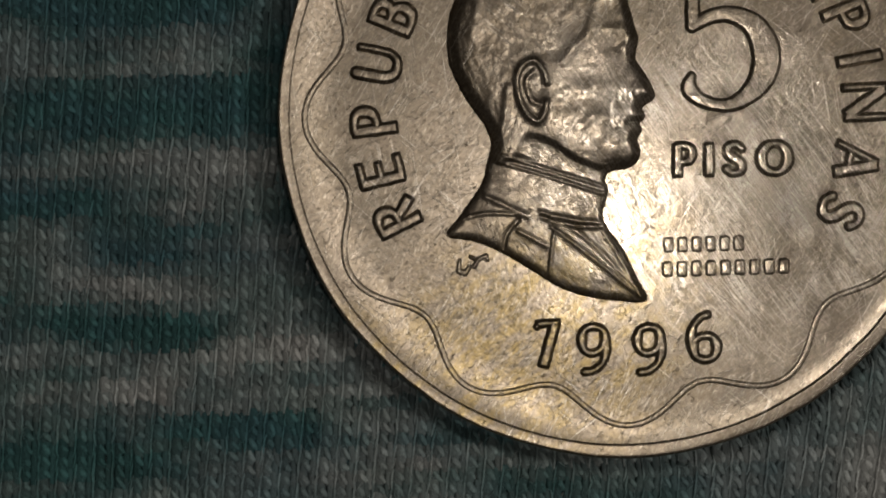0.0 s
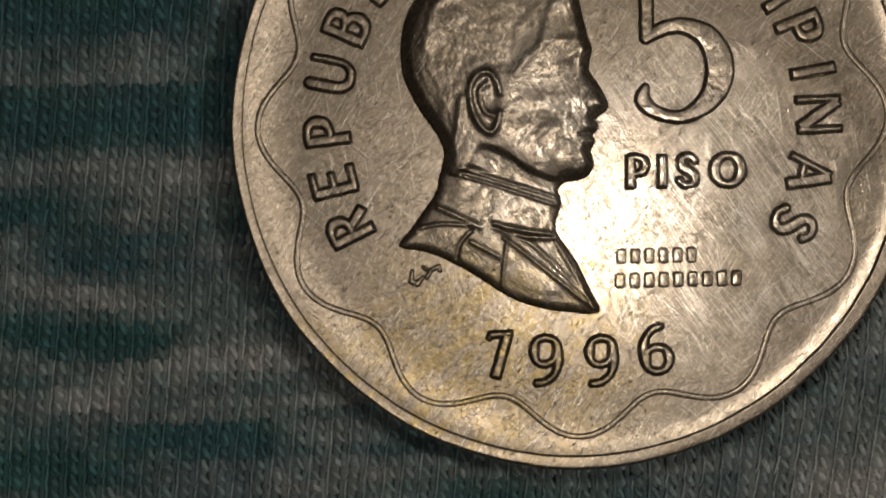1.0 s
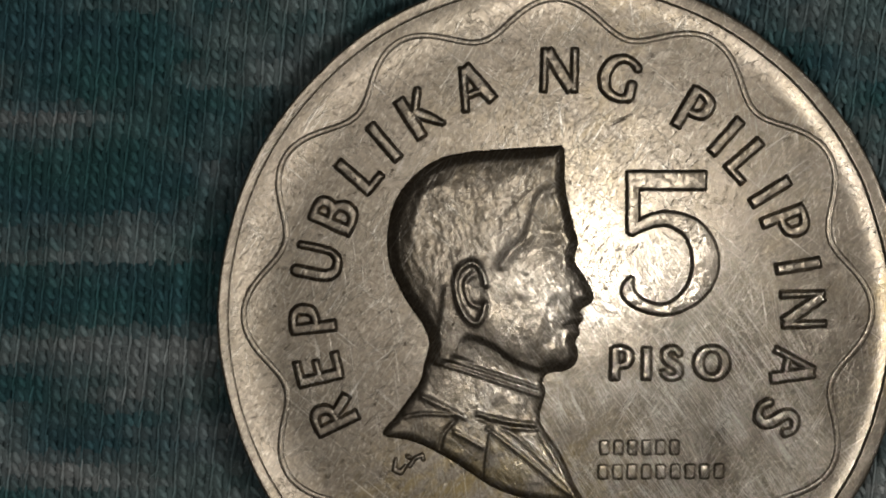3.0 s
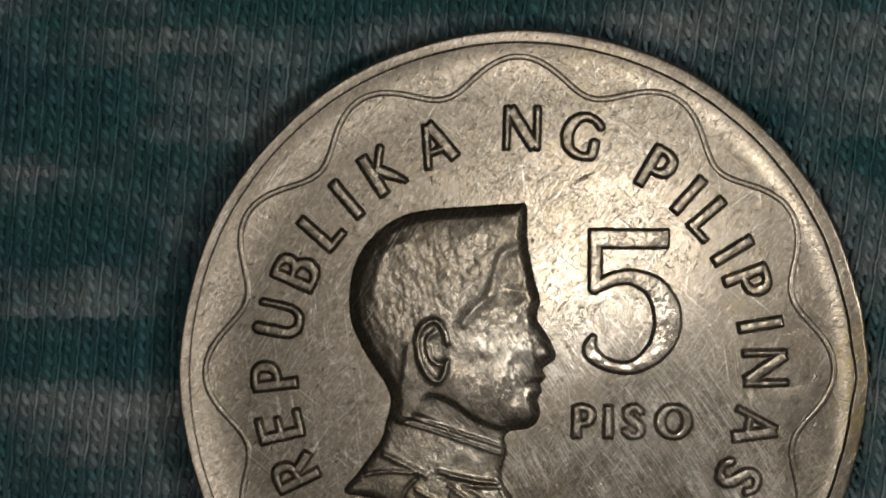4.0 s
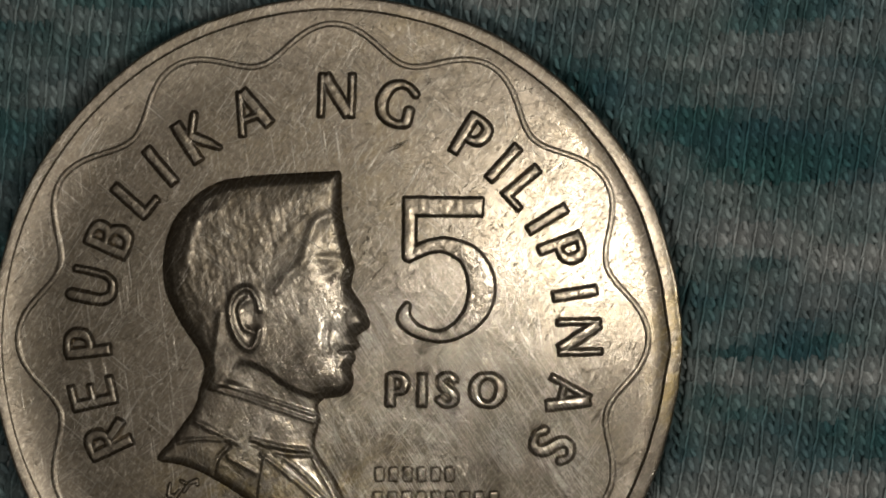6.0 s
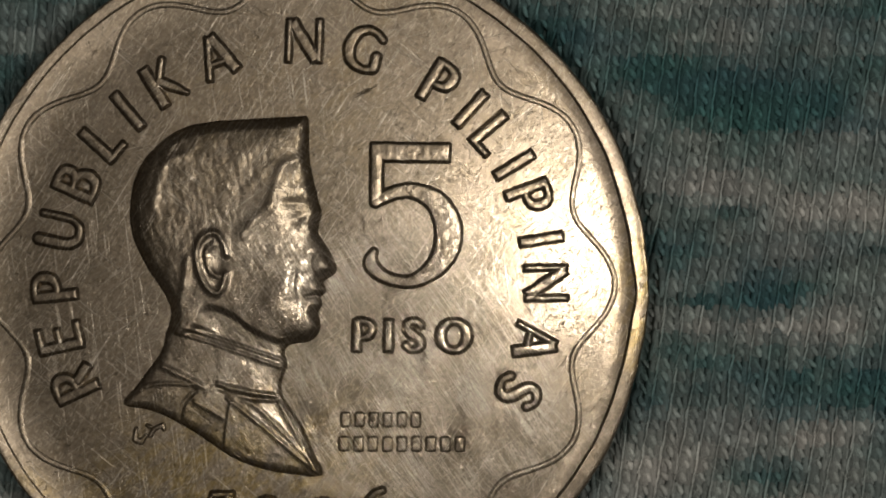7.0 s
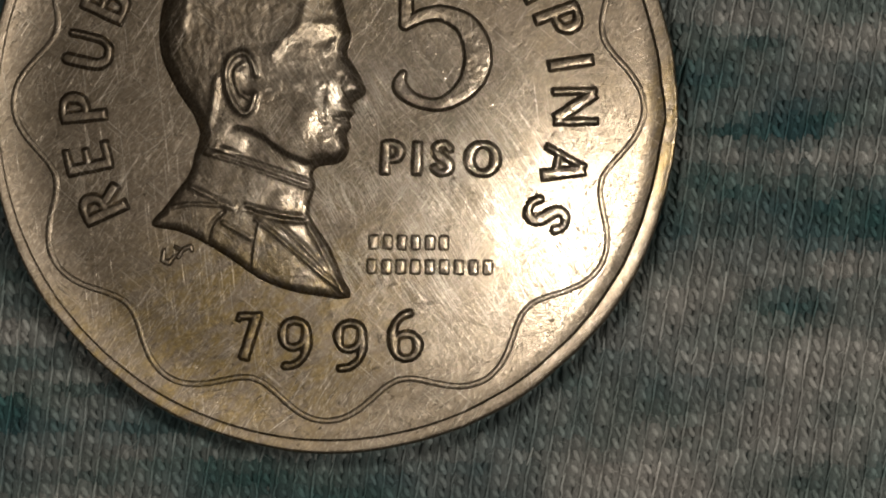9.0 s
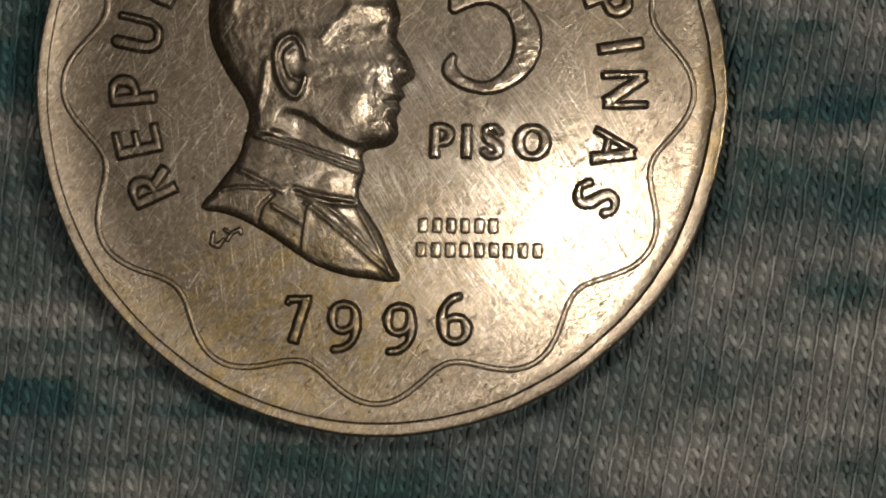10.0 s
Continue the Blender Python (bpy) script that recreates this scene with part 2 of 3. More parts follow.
def raised(name, shape, box, height, material, parent, label="", slope=0.21, cell=0.025, top=None):
    """A relief that swells out of the face where shape(x, y) is negative."""
    x0, y0, x1, y1 = box
    nx, ny = int((x1 - x0) / cell) + 2, int((y1 - y0) / cell) + 2
    gx, gy = np.meshgrid(np.linspace(x0, x1, nx), np.linspace(y0, y1, ny))
    d = shape(gx, gy) + 0.014 * lumps(gx, gy, 0.22, 8)  # worn, uneven edges
    h = -SINK + (height + SINK) * smooth(0.5 - d / slope)
    if top is not None:
        h = h + top(gx, gy, d)
    else:
        h = h + smooth(-d / 0.10) * (0.004 * lumps(gx, gy, 0.45, 9) + 0.003 * lumps(gx, gy, 0.16, 10)) + 0.010 * (1 - (1 - np.clip(-d / 0.40, 0, 1)) ** 2)
    gz = face_level(gx, gy) + h
    keep = d < slope * 0.5 + cell * 2
    cells = keep[:-1, :-1] & keep[1:, :-1] & keep[:-1, 1:] & keep[1:, 1:]
    index = np.arange(nx * ny).reshape(ny, nx)
    quads = np.stack([index[:-1, :-1][cells], index[:-1, 1:][cells], index[1:, 1:][cells], index[1:, :-1][cells]], 1)
    used, quads = np.unique(quads, return_inverse=True)
    verts = np.stack([gx.ravel(), gy.ravel(), gz.ravel()], 1)[used]
    return part(name, verts, quads.reshape(-1, 4).tolist(), material, parent, label)


# ---- the cloth ----
cloth = new("knit_cloth")
tagged(cloth, "heathered teal jersey cloth with pale grey slubs, spread flat", "cloth", kind="structure")
side = 400.0


def sunk(x, y):
    """How far the cloth dips along the coin's edge."""
    r = np.hypot(x, y)
    return 1.0 * smooth((14.5 - r) / 0.75) * smooth((r - 12.2) / 0.8)


def backing(parent):
    """The closed body of the cloth under the stitches."""
    c = np.concatenate([[-side], np.linspace(-30, 30, 121), [side]])
    n = len(c)
    gx, gy = np.meshgrid(c, c)
    top = np.stack([gx, gy, -0.33 - sunk(gx, gy)], -1).reshape(-1, 3)
    low = np.stack([gx, gy, np.full(gx.shape, -1.9)], -1).reshape(-1, 3)
    k = np.arange(n * n).reshape(n, n)
    quads = np.stack([k[:-1, :-1], k[:-1, 1:], k[1:, 1:], k[1:, :-1]], -1).reshape(-1, 4)
    edge = np.concatenate([k[0, :-1], k[:-1, -1], k[-1, :0:-1], k[:0:-1, 0]])
    nxt = np.roll(edge, -1)
    walls = np.stack([edge, edge + n * n, nxt + n * n, nxt], -1)
    part("backing", np.vstack([top, low]), np.vstack([quads, quads[:, ::-1] + n * n, walls]).tolist(), BACKING, parent)


backing(cloth)

WALE, COURSE = 0.76, 0.51
SIDES = 6


# pale and dark runs of the spun yarn: x, y, half length, half height
PALE = [(15.8, 4.2, 3.6, 0.7), (21.5, 3.2, 4.2, 0.7), (20.2, -1.7, 4.4, 0.8), (14.2, -1.4, 2.6, 0.6), (21.5, -5.7, 2.0, 0.7), (20.2, -9.3, 3.6, 1.0), (15.0, -7.3, 3.0, 0.8), (11.9, -14.4, 3.2, 1.0),
        (-19.4, 2.7, 5.4, 0.5), (-18.5, -1.4, 6.0, 0.7), (-20.1, -6.0, 2.6, 0.7), (-15.4, -9.3, 5.6, 0.8), (-19.6, -10.5, 1.8, 0.6), (-13.8, -11.2, 3.0, 0.7), (-16.4, -3.3, 2.4, 0.6),
        (-14.0, -8.7, 2.4, 0.7), (-6.0, -13.6, 5.0, 0.7), (-11.6, -15.9, 4.0, 0.6), (-20.5, 8.0, 4.0, 0.6), (6.5, 14.2, 4.0, 0.8)]
DARK = [(18.3, 8.0, 5.0, 1.4), (17.2, -0.5, 3.0, 0.6), (21.5, -3.6, 4.6, 1.0), (18.2, -7.4, 2.4, 0.6), (-23.5, -2.7, 2.8, 0.8), (-19.4, 1.4, 5.6, 1.2), (-20.0, -8.0, 3.0, 0.7), (-16.0, -12.0, 3.4, 0.7),
        (-22.0, -13.2, 4.0, 0.8), (-20.0, 5.5, 5.0, 1.2), (-20.5, 11.0, 5.0, 1.5), (-8.0, 15.0, 6.0, 0.8)]


def heather_and_light(x, y, seed=12):
    """How pale the yarn is, 0 to 1, at places on the cloth: long runs along the courses, paler to the lower right."""
    v = 0.36 + 0.14 * lumps(x / 3.4, y / 0.75, 1.0, seed) + 0.16 * lumps(x / 4.6, y / 1.7, 1.0, seed + 1) + 0.09 * lumps(x / 1.0, y / 0.6, 1.0, seed + 2)
    # lower right: more pale slubs, plus the brighter light there put into the colour
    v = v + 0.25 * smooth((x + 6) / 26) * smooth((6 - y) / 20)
    for runs, gain in ((PALE, 0.26), (DARK, -0.36)):
        for cx, cy, a, b in runs:
            v = v + gain * np.exp(-((x - cx) / a) ** 4 - ((y - cy) / b) ** 2)
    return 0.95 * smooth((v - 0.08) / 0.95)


def tubes(name, paths, widths, material, parent):
    """Many short strands of yarn as one mesh. paths: strands x rings x 3; widths: strands x rings."""
    count, rings, _ = paths.shape
    ang = np.arange(SIDES) / SIDES * 2 * math.pi
    run = np.gradient(paths, axis=1)
    length = np.hypot(run[..., 0], run[..., 1]) + 1e-9
    nx, ny = -run[..., 1] / length, run[..., 0] / length
    verts = np.stack([paths[..., 0, None] + widths[..., None] * np.cos(ang) * nx[..., None],
                      paths[..., 1, None] + widths[..., None] * np.cos(ang) * ny[..., None],
                      paths[..., 2, None] + widths[..., None] * np.sin(ang)], -1).reshape(-1, 3)
    k = np.arange(rings - 1)[:, None] * SIDES
    a = np.arange(SIDES)[None, :]
    quad = np.stack([k + a, k + SIDES + a, k + SIDES + (a + 1) % SIDES, k + (a + 1) % SIDES], -1).reshape(-1, 4)
    quads = (quad[None] + (np.arange(count) * rings * SIDES)[:, None, None]).reshape(-1, 4)
    ob = part(name, verts, quads.tolist(), material, parent)
    middle = paths[:, rings // 2]
    dyed = ob.data.attributes.new("heather_and_light", "FLOAT", "POINT")
    dyed.data.foreach_set("value", np.repeat(heather_and_light(middle[:, 0], middle[:, 1]), rings * SIDES).astype(np.float32))
    ob["kind"] = "stuff"
    return ob


def bezier(ctrl, rings):
    s = np.linspace(0, 1, rings)[:, None]
    c = ctrl[:, :, None, :]
    return (1 - s) ** 3 * c[:, 0] + 3 * s * (1 - s) ** 2 * c[:, 1] + 3 * s * s * (1 - s) * c[:, 2] + s ** 3 * c[:, 3]


def knit(x_range, y_range, parent):
    """Rows of knitted loops: a plump slanting leg, a second one half hidden, and a thin steep leg that chains upwards."""
    rng = np.random.default_rng(5)
    i, j = np.meshgrid(np.arange(int(x_range[0] / WALE), int(x_range[1] / WALE)), np.arange(int(y_range[0] / COURSE), int(y_range[1] / COURSE)))
    i, j = i.ravel(), j.ravel()
    drift = 0.05 * np.sin(j * 0.37 + i * 0.21) + 0.04 * np.sin(j * 0.11 - i * 0.5)
    # under, back and inner legs take the yarn with painted-in shade
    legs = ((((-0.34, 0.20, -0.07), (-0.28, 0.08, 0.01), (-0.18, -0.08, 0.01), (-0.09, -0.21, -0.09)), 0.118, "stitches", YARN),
            (((-0.02, 0.36, -0.16), (-0.04, 0.10, -0.13), (0.00, -0.12, -0.13), (0.04, -0.36, -0.16)), 0.150, "under_stitches", SHADED_YARN),
            (((-0.30, 0.36, -0.23), (-0.34, 0.10, -0.20), (-0.32, -0.12, -0.20), (-0.28, -0.36, -0.23)), 0.235, "back_stitches", SHADED_YARN),
            (((0.16, 0.36, -0.27), (0.14, 0.10, -0.24), (0.16, -0.12, -0.24), (0.18, -0.36, -0.27)), 0.165, "inner_stitches", SHADED_YARN),
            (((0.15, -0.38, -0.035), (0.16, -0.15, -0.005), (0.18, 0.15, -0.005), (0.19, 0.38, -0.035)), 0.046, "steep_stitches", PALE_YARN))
    for ctrl, thick, name, material in legs:
        c = np.array(ctrl)[None] + rng.normal(0, (0.034, 0.045, 0.018), (len(i), 4, 3))
        b = bezier(c, 7)
        y = j[:, None] * COURSE + b[..., 1]
        x = i[:, None] * WALE + 1.09 * b[..., 0] + (0.09 + 0.06 * smooth((i[:, None] * WALE + 12) / 26)) * y + drift[:, None]
        s = np.linspace(0, 1, 7)[None]
        full = 0.9 if name in ("under_stitches", "back_stitches", "inner_stitches") else 0.55
        w = thick * (full + (1 - full) * np.sin(s * math.pi)) * rng.uniform(0.45 if name == "steep_stitches" else 0.75, 1.25, (len(i), 1))
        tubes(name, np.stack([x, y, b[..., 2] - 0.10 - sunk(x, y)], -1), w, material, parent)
    # loose fibres that stand off the yarn
    n = 16000
    p = np.stack([rng.uniform(x_range[0], x_range[1], n), rng.uniform(y_range[0], y_range[1], n), rng.uniform(-0.02, 0.04, n)], 1)
    p = p[(np.hypot(p[:, 0], p[:, 1]) > 14.2)]
    n = len(p)
    turn = rng.normal(1.45, 0.7, n)
    size = rng.uniform(0.15, 0.55, n)
    way = np.stack([np.cos(turn) * size, np.sin(turn) * size, np.zeros(n)], 1)
    c = np.stack([p, p + way * 0.33 + rng.normal(0, 0.06, (n, 3)) * (1, 1, 0.5), p + way * 0.66 + rng.normal(0, 0.06, (n, 3)) * (1, 1, 0.5), p + way], 1)
    tubes("fuzz", bezier(c, 5), np.full((n, 5), 0.008), PALE_YARN, parent)


knit((-30, 28), (-19, 19), cloth)

# ---- the coin ----
coin = new("coin")
tagged(coin, "worn silver-brown coin with raised bust, lying on teal cloth", "coin")


def lathe(profile, wobble, steps=360):
    """A ring mesh from rows of radius and height; wobble(angle, radius) shifts the radius."""
    verts, faces = [], []
    n = len(profile)
    for i in range(steps):
        t = 2 * math.pi * i / steps
        for r, z in profile:
            q = r + wobble(t, r)
            verts.append((q * math.cos(t), q * math.sin(t), z))
    for i in range(steps):
        for j in range(n - 1):
            a, b = i * n + j, ((i + 1) % steps) * n + j
            faces.append((a, b, b + 1, a + 1))
    return verts, faces


def outer_wobble(t, r):
    """The strike is a little off centre and the edge slightly knocked."""
    near = (r - 12.7) / 0.8
    ragged = 0.4 + 0.6 * max(0.0, math.cos(t))
    inner = 0.13 * math.cos(t - radians(150)) + ragged * 0.05 * noise.noise(Vector((9 * math.cos(t), 9 * math.sin(t), 5.0)))
    inner += 0.20 * math.exp(-(math.sin(t / 2) / 0.035) ** 2)  # a flattened spot
    outer = 0.07 + 0.09 * math.cos(t - radians(55)) + 0.025 * math.cos(12 * t) + 0.03 * noise.noise(Vector((3 * math.cos(t), 3 * math.sin(t), 2.0))) + ragged * 0.045 * noise.noise(Vector((14 * math.cos(t), 14 * math.sin(t), 3.0)))
    return inner * (1 - near) + outer * near


# blank with the dished field
blank = [(0.001, FACE)] + [(r, FACE) for r in np.linspace(0.4, 13.26, 60)] + [(13.30, 1.2), (13.2, 0.15), (12.6, 0.02), (0.001, 0.02)]
v, f = lathe(blank, lambda t, r: 0.0, 360)
v = np.array(v)
flat = np.abs(v[:, 2] - FACE) < 1e-6
v[flat, 2] = face_level(v[flat, 0], v[flat, 1])
part("field", v, f, FIELD, coin)
top_in = FACE + DISH * 0.756
rim = [(12.88, top_in - 0.05), (12.945, top_in - 0.005), (12.955, top_in + 0.005), (12.995, top_in + 0.066), (13.005, top_in + 0.072), (13.03, top_in + 0.076), (13.06, top_in + 0.077), (13.20, top_in + 0.080), (13.34, top_in + 0.082),
       (13.39, top_in + 0.078), (13.44, top_in + 0.050), (13.47, top_in + 0.00), (13.49, top_in - 0.07), (13.50, top_in - 0.15), (13.50, top_in - 0.25), (13.50, 0.95), (13.49, 0.30), (13.42, 0.14), (13.25, 0.05), (13.0, 0.04)]
v, f = lathe(rim, outer_wobble, 1080)
v = np.array(v)
bearing = np.arctan2(v[:, 1], v[:, 0])
proud = smooth((v[:, 2] - top_in + 0.04) / 0.10)
v[:, 2] += proud * (0.012 + 0.12 * (0.5 + 0.5 * np.cos(bearing - 0.1)) + 0.006 * np.array([noise.noise(Vector((a * 0.9, b * 0.9, 1.0))) for a, b in zip(v[:, 0], v[:, 1])]))
v[:, 2] += smooth((v[:, 2] - 1.2) / 0.4) * edge_lift(v[:, 0], v[:, 1])
part("rim", v, f, RELIEF, coin, "thin raised rim, yellowed in places")


# wavy border line
def wave_radius(t):
    return 11.77 + 0.63 * np.cos(12 * t) - 0.03 * np.cos(24 * t)


def border(name, parent, steps=1440):
    half, rows = 0.15, np.array([(-1.1, -0.02), (-0.85, 0.0), (-0.55, 0.034), (-0.3, 0.041), (0.3, 0.041), (0.55, 0.034), (0.85, 0.0), (1.1, -0.02)])
    t = np.arange(steps) / steps * 2 * math.pi
    r = wave_radius(t)
    x, y = r * np.cos(t) - 0.10, r * np.sin(t) + 0.17
    tx, ty = np.roll(x, -1) - np.roll(x, 1), np.roll(y, -1) - np.roll(y, 1)
    tl = np.hypot(tx, ty)
    px = x[:, None] + rows[None, :, 0] * half * (ty / tl)[:, None]
    py = y[:, None] - rows[None, :, 0] * half * (tx / tl)[:, None]
    worn = np.array([0.85 + 0.3 * noise.noise(Vector((4 * math.cos(a), 4 * math.sin(a), 7.0))) for a in t])
    pz = face_level(px, py) + rows[None, :, 1] * worn[:, None]
    n = len(rows)
    faces = []
    for i in range(steps):
        for j in range(n - 1):
            a, b = i * n + j, ((i + 1) % steps) * n + j
            faces.append((a, a + 1, b + 1, b))
    return part(name, np.stack([px, py, pz], 2).reshape(-1, 3), faces, RELIEF, parent, "raised wavy border line")


border("border", coin)

# letters: straight bars (x0, y0, x1, y1, weight) and curves of points (x, y, weight), in units of the letter's height, centred
BAR, CURVE = "bar", "curve"
LETTERS = {
    "I": [(BAR, 0, -0.5, 0, 0.5, 1.0)],
    "L": [(BAR, -0.18, -0.5, -0.18, 0.5, 1.0), (BAR, -0.26, -0.42, 0.28, -0.40, 0.72)],
    "E": [(BAR, -0.22, -0.5, -0.22, 0.5, 1.0), (BAR, -0.28, 0.43, 0.26, 0.43, 0.66), (BAR, -0.28, 0.02, 0.20, 0.02, 0.66), (BAR, -0.28, -0.42, 0.28, -0.42, 0.72)],
    "P": [(BAR, -0.20, -0.5, -0.20, 0.5, 1.0), (CURVE, (-0.20, 0.43, 0.72), (0.04, 0.42, 0.75), (0.19, 0.33, 0.95), (0.22, 0.18, 1.05), (0.17, 0.03, 0.95), (0.02, -0.05, 0.75), (-0.20, -0.06, 0.66))],
    "R": [(BAR, -0.22, -0.5, -0.22, 0.5, 1.0), (CURVE, (-0.22, 0.42, 0.72), (0.02, 0.42, 0.75), (0.17, 0.34, 0.95), (0.20, 0.20, 1.0), (0.14, 0.06, 0.9), (0.0, 0.0, 0.72), (-0.22, -0.01, 0.66)), (BAR, -0.04, 0.0, 0.27, -0.46, 0.95)],
    "U": [(CURVE, (-0.27, 0.43, 1.05), (-0.27, 0.0, 1.05), (-0.25, -0.24, 1.0), (-0.15, -0.38, 0.9), (0.0, -0.42, 0.8), (0.15, -0.39, 0.72), (0.27, -0.24, 0.66), (0.30, 0.0, 0.62), (0.30, 0.44, 0.62))],
    "B": [(BAR, -0.22, -0.5, -0.22, 0.5, 1.0), (CURVE, (-0.22, 0.42, 0.72), (0.0, 0.42, 0.75), (0.13, 0.35, 0.95), (0.16, 0.24, 1.0), (0.12, 0.12, 0.9), (-0.02, 0.06, 0.72), (-0.22, 0.05, 0.66)),
          (CURVE, (-0.02, 0.06, 0.72), (0.16, 0.0, 0.9), (0.23, -0.16, 1.05), (0.18, -0.33, 1.0), (0.02, -0.41, 0.78), (-0.22, -0.42, 0.72))],
    "K": [(BAR, -0.24, -0.5, -0.24, 0.5, 1.08), (CURVE, (-0.18, -0.04, 0.60), (0.22, 0.44, 0.66)), (CURVE, (-0.08, 0.06, 0.95), (0.12, -0.20, 0.85), (0.30, -0.45, 0.50))],
    "A": [(BAR, -0.33, -0.5, -0.03, 0.46, 0.66), (BAR, 0.33, -0.47, 0.0, 0.46, 1.08), (BAR, -0.20, -0.17, 0.20, -0.17, 0.62)],
    "N": [(BAR, -0.33, -0.5, -0.33, 0.48, 0.64), (BAR, 0.33, -0.48, 0.33, 0.5, 0.64), (BAR, -0.29, 0.44, 0.29, -0.44, 1.08)],
    "G": [(CURVE, (0.32, 0.30, 0.72), (0.16, 0.41, 0.72), (-0.02, 0.43, 0.76), (-0.22, 0.33, 0.95), (-0.33, 0.10, 1.08), (-0.33, -0.12, 1.08), (-0.22, -0.33, 0.95), (0.0, -0.43, 0.72), (0.18, -0.41, 0.72), (0.28, -0.34, 0.9), (0.28, -0.10, 0.92))],
    "S": [(CURVE, (0.20, 0.30, 0.8), (0.10, 0.41, 0.72), (-0.05, 0.42, 0.76), (-0.18, 0.34, 0.88), (-0.20, 0.20, 0.98), (-0.10, 0.08, 1.08), (0.10, -0.06, 1.08), (0.20, -0.20, 0.98), (0.17, -0.35, 0.88), (0.03, -0.42, 0.76), (-0.12, -0.41, 0.72), (-0.24, -0.30, 0.8))],
    "O": [(CURVE, (0.0, 0.43, 0.72), (-0.24, 0.35, 0.9), (-0.38, 0.12, 1.1), (-0.38, -0.12, 1.1), (-0.24, -0.35, 0.9), (0.0, -0.43, 0.72), (0.24, -0.35, 0.9), (0.38, -0.12, 1.1), (0.38, 0.12, 1.1), (0.24, 0.35, 0.9), (0.0, 0.43, 0.72))],
}


def stroked(strokes, height, width, x, y, turn):
    """The distance function of a letter at a place and turn."""
    c, s = math.cos(radians(turn)), math.sin(radians(turn))
    lines = [(kind, rest if kind == BAR else spline(rest, 4) * (height, height, width)) for kind, *rest in strokes]

    def shape(gx, gy):
        lx, ly = (gx - x) * c + (gy - y) * s, (gy - y) * c - (gx - x) * s
        d = np.full(gx.shape, 1e9)
        for kind, data in lines:
            if kind == BAR:
                d = np.minimum(d, near_bar(lx, ly, *[q * height for q in data[:4]], width * data[4]))
            else:
                d = np.minimum(d, near_line(lx, ly, data))
        return d
    return shape


def letter(char, x, y, turn, height, width, lift=0.135, name="letter"):
    reach = height * 0.72
    return raised(name, stroked(LETTERS[char], height, width, x, y, turn), (x - reach, y - reach, x + reach, y + reach), lift, RELIEF, coin)


# the legend round the coin: letter, bearing and lean in degrees
LEGEND = [("R", 203.3, 115), ("E", 191.9, 102.5), ("P", 180.2, 96), ("U", 166.9, 78), ("B", 155.0, 66), ("L", 143.4, 48), ("I", 134.6, 40), ("K", 123.8, 32), ("A", 110.1, 21),
          ("N", 89.2, -2), ("G", 74.8, -15), ("P", 55.7, -31), ("I", 46.3, -42.5), ("L", 38.3, -50), ("I", 29.7, -58.5), ("P", 21.3, -69.5), ("I", 11.2, -81), ("N", 1.0, -89), ("A", 347.0, -101.5), ("S", 334.3, -116)]
for char, bearing, lean in LEGEND:
    t = radians(bearing)
    ring = 9.52 if bearing > 300 else 9.67
    letter(char, ring * math.cos(t) - 0.10, ring * math.sin(t) + 0.07, lean, 1.80, 0.222)
for char, x in (("P", 2.40), ("I", 3.38), ("S", 4.38), ("O", 5.95)):
    letter(char, x, -1.85, -1, 1.32, 0.198)

# the numeral
bowl = spline([(2.86, 3.42, 0.24), (3.63, 3.78, 0.27), (4.41, 3.83, 0.32), (5.25, 3.40, 0.44), (5.68, 2.58, 0.54), (5.68, 1.70, 0.53),
               (5.28, 0.92, 0.42), (4.50, 0.36, 0.28), (3.83, 0.28, 0.24), (3.07, 0.54, 0.26), (2.66, 0.99, 0.28), (2.80, 1.46, 0.15)], 6)


def numeral(gx, gy):
    d = np.minimum(near_bar(gx, gy, 2.63, 5.38, 5.80, 5.34, 0.39), near_bar(gx, gy, 2.91, 5.70, 2.88, 3.36, 0.27))
    return np.minimum(d, near_line(gx, gy, bowl))


raised("numeral", numeral, (2.2, -0.3, 6.8, 6.1), 0.16, RELIEF, coin, "large raised numeral five", slope=0.18)

# the year
NINE = [(CURVE, (0.0, 0.92, 0.82), (-0.32, 0.80, 0.82), (-0.45, 0.42, 1.12), (-0.36, 0.02, 0.82), (-0.05, -0.13, 0.82), (0.30, 0.02, 0.82), (0.47, 0.42, 1.12), (0.36, 0.80, 0.82), (0.0, 0.92, 0.82)),
        (CURVE, (0.47, 0.42, 1.12), (0.50, 0.0, 1.12), (0.38, -0.48, 0.82), (0.02, -0.80, 0.82), (-0.36, -0.86, 0.82))]
SIX = [(CURVE, (0.06, 0.10, 0.82), (-0.26, -0.02, 0.82), (-0.42, -0.36, 1.12), (-0.32, -0.72, 0.82), (0.04, -0.86, 0.82), (0.38, -0.72, 0.82), (0.52, -0.36, 1.12), (0.38, 0.0, 0.82), (0.06, 0.10, 0.82)),
       (CURVE, (-0.42, -0.40, 1.12), (-0.46, 0.06, 1.12), (-0.34, 0.48, 0.82), (-0.06, 0.78, 0.82), (0.26, 0.90, 0.82))]
ONE = [(BAR, -0.50, 0.82, 0.46, 0.86, 0.72), (BAR, -0.42, 0.84, -0.50, 0.62, 0.6), (BAR, 0.26, 0.84, -0.26, -0.88, 1.1)]
for strokes, x, y, turn, width in ((ONE, -3.12, -8.95, 0, 0.19), (NINE, -1.39, -9.20, 0, 0.17), (NINE, 0.79, -9.27, 0, 0.17), (SIX, 2.93, -8.86, 4, 0.18)):
    raised("digit", stroked(strokes, 1.0, width, x, y, turn), (x - 1.0, y - 1.3, x + 1.0, y + 1.3), 0.135, RELIEF, coin)

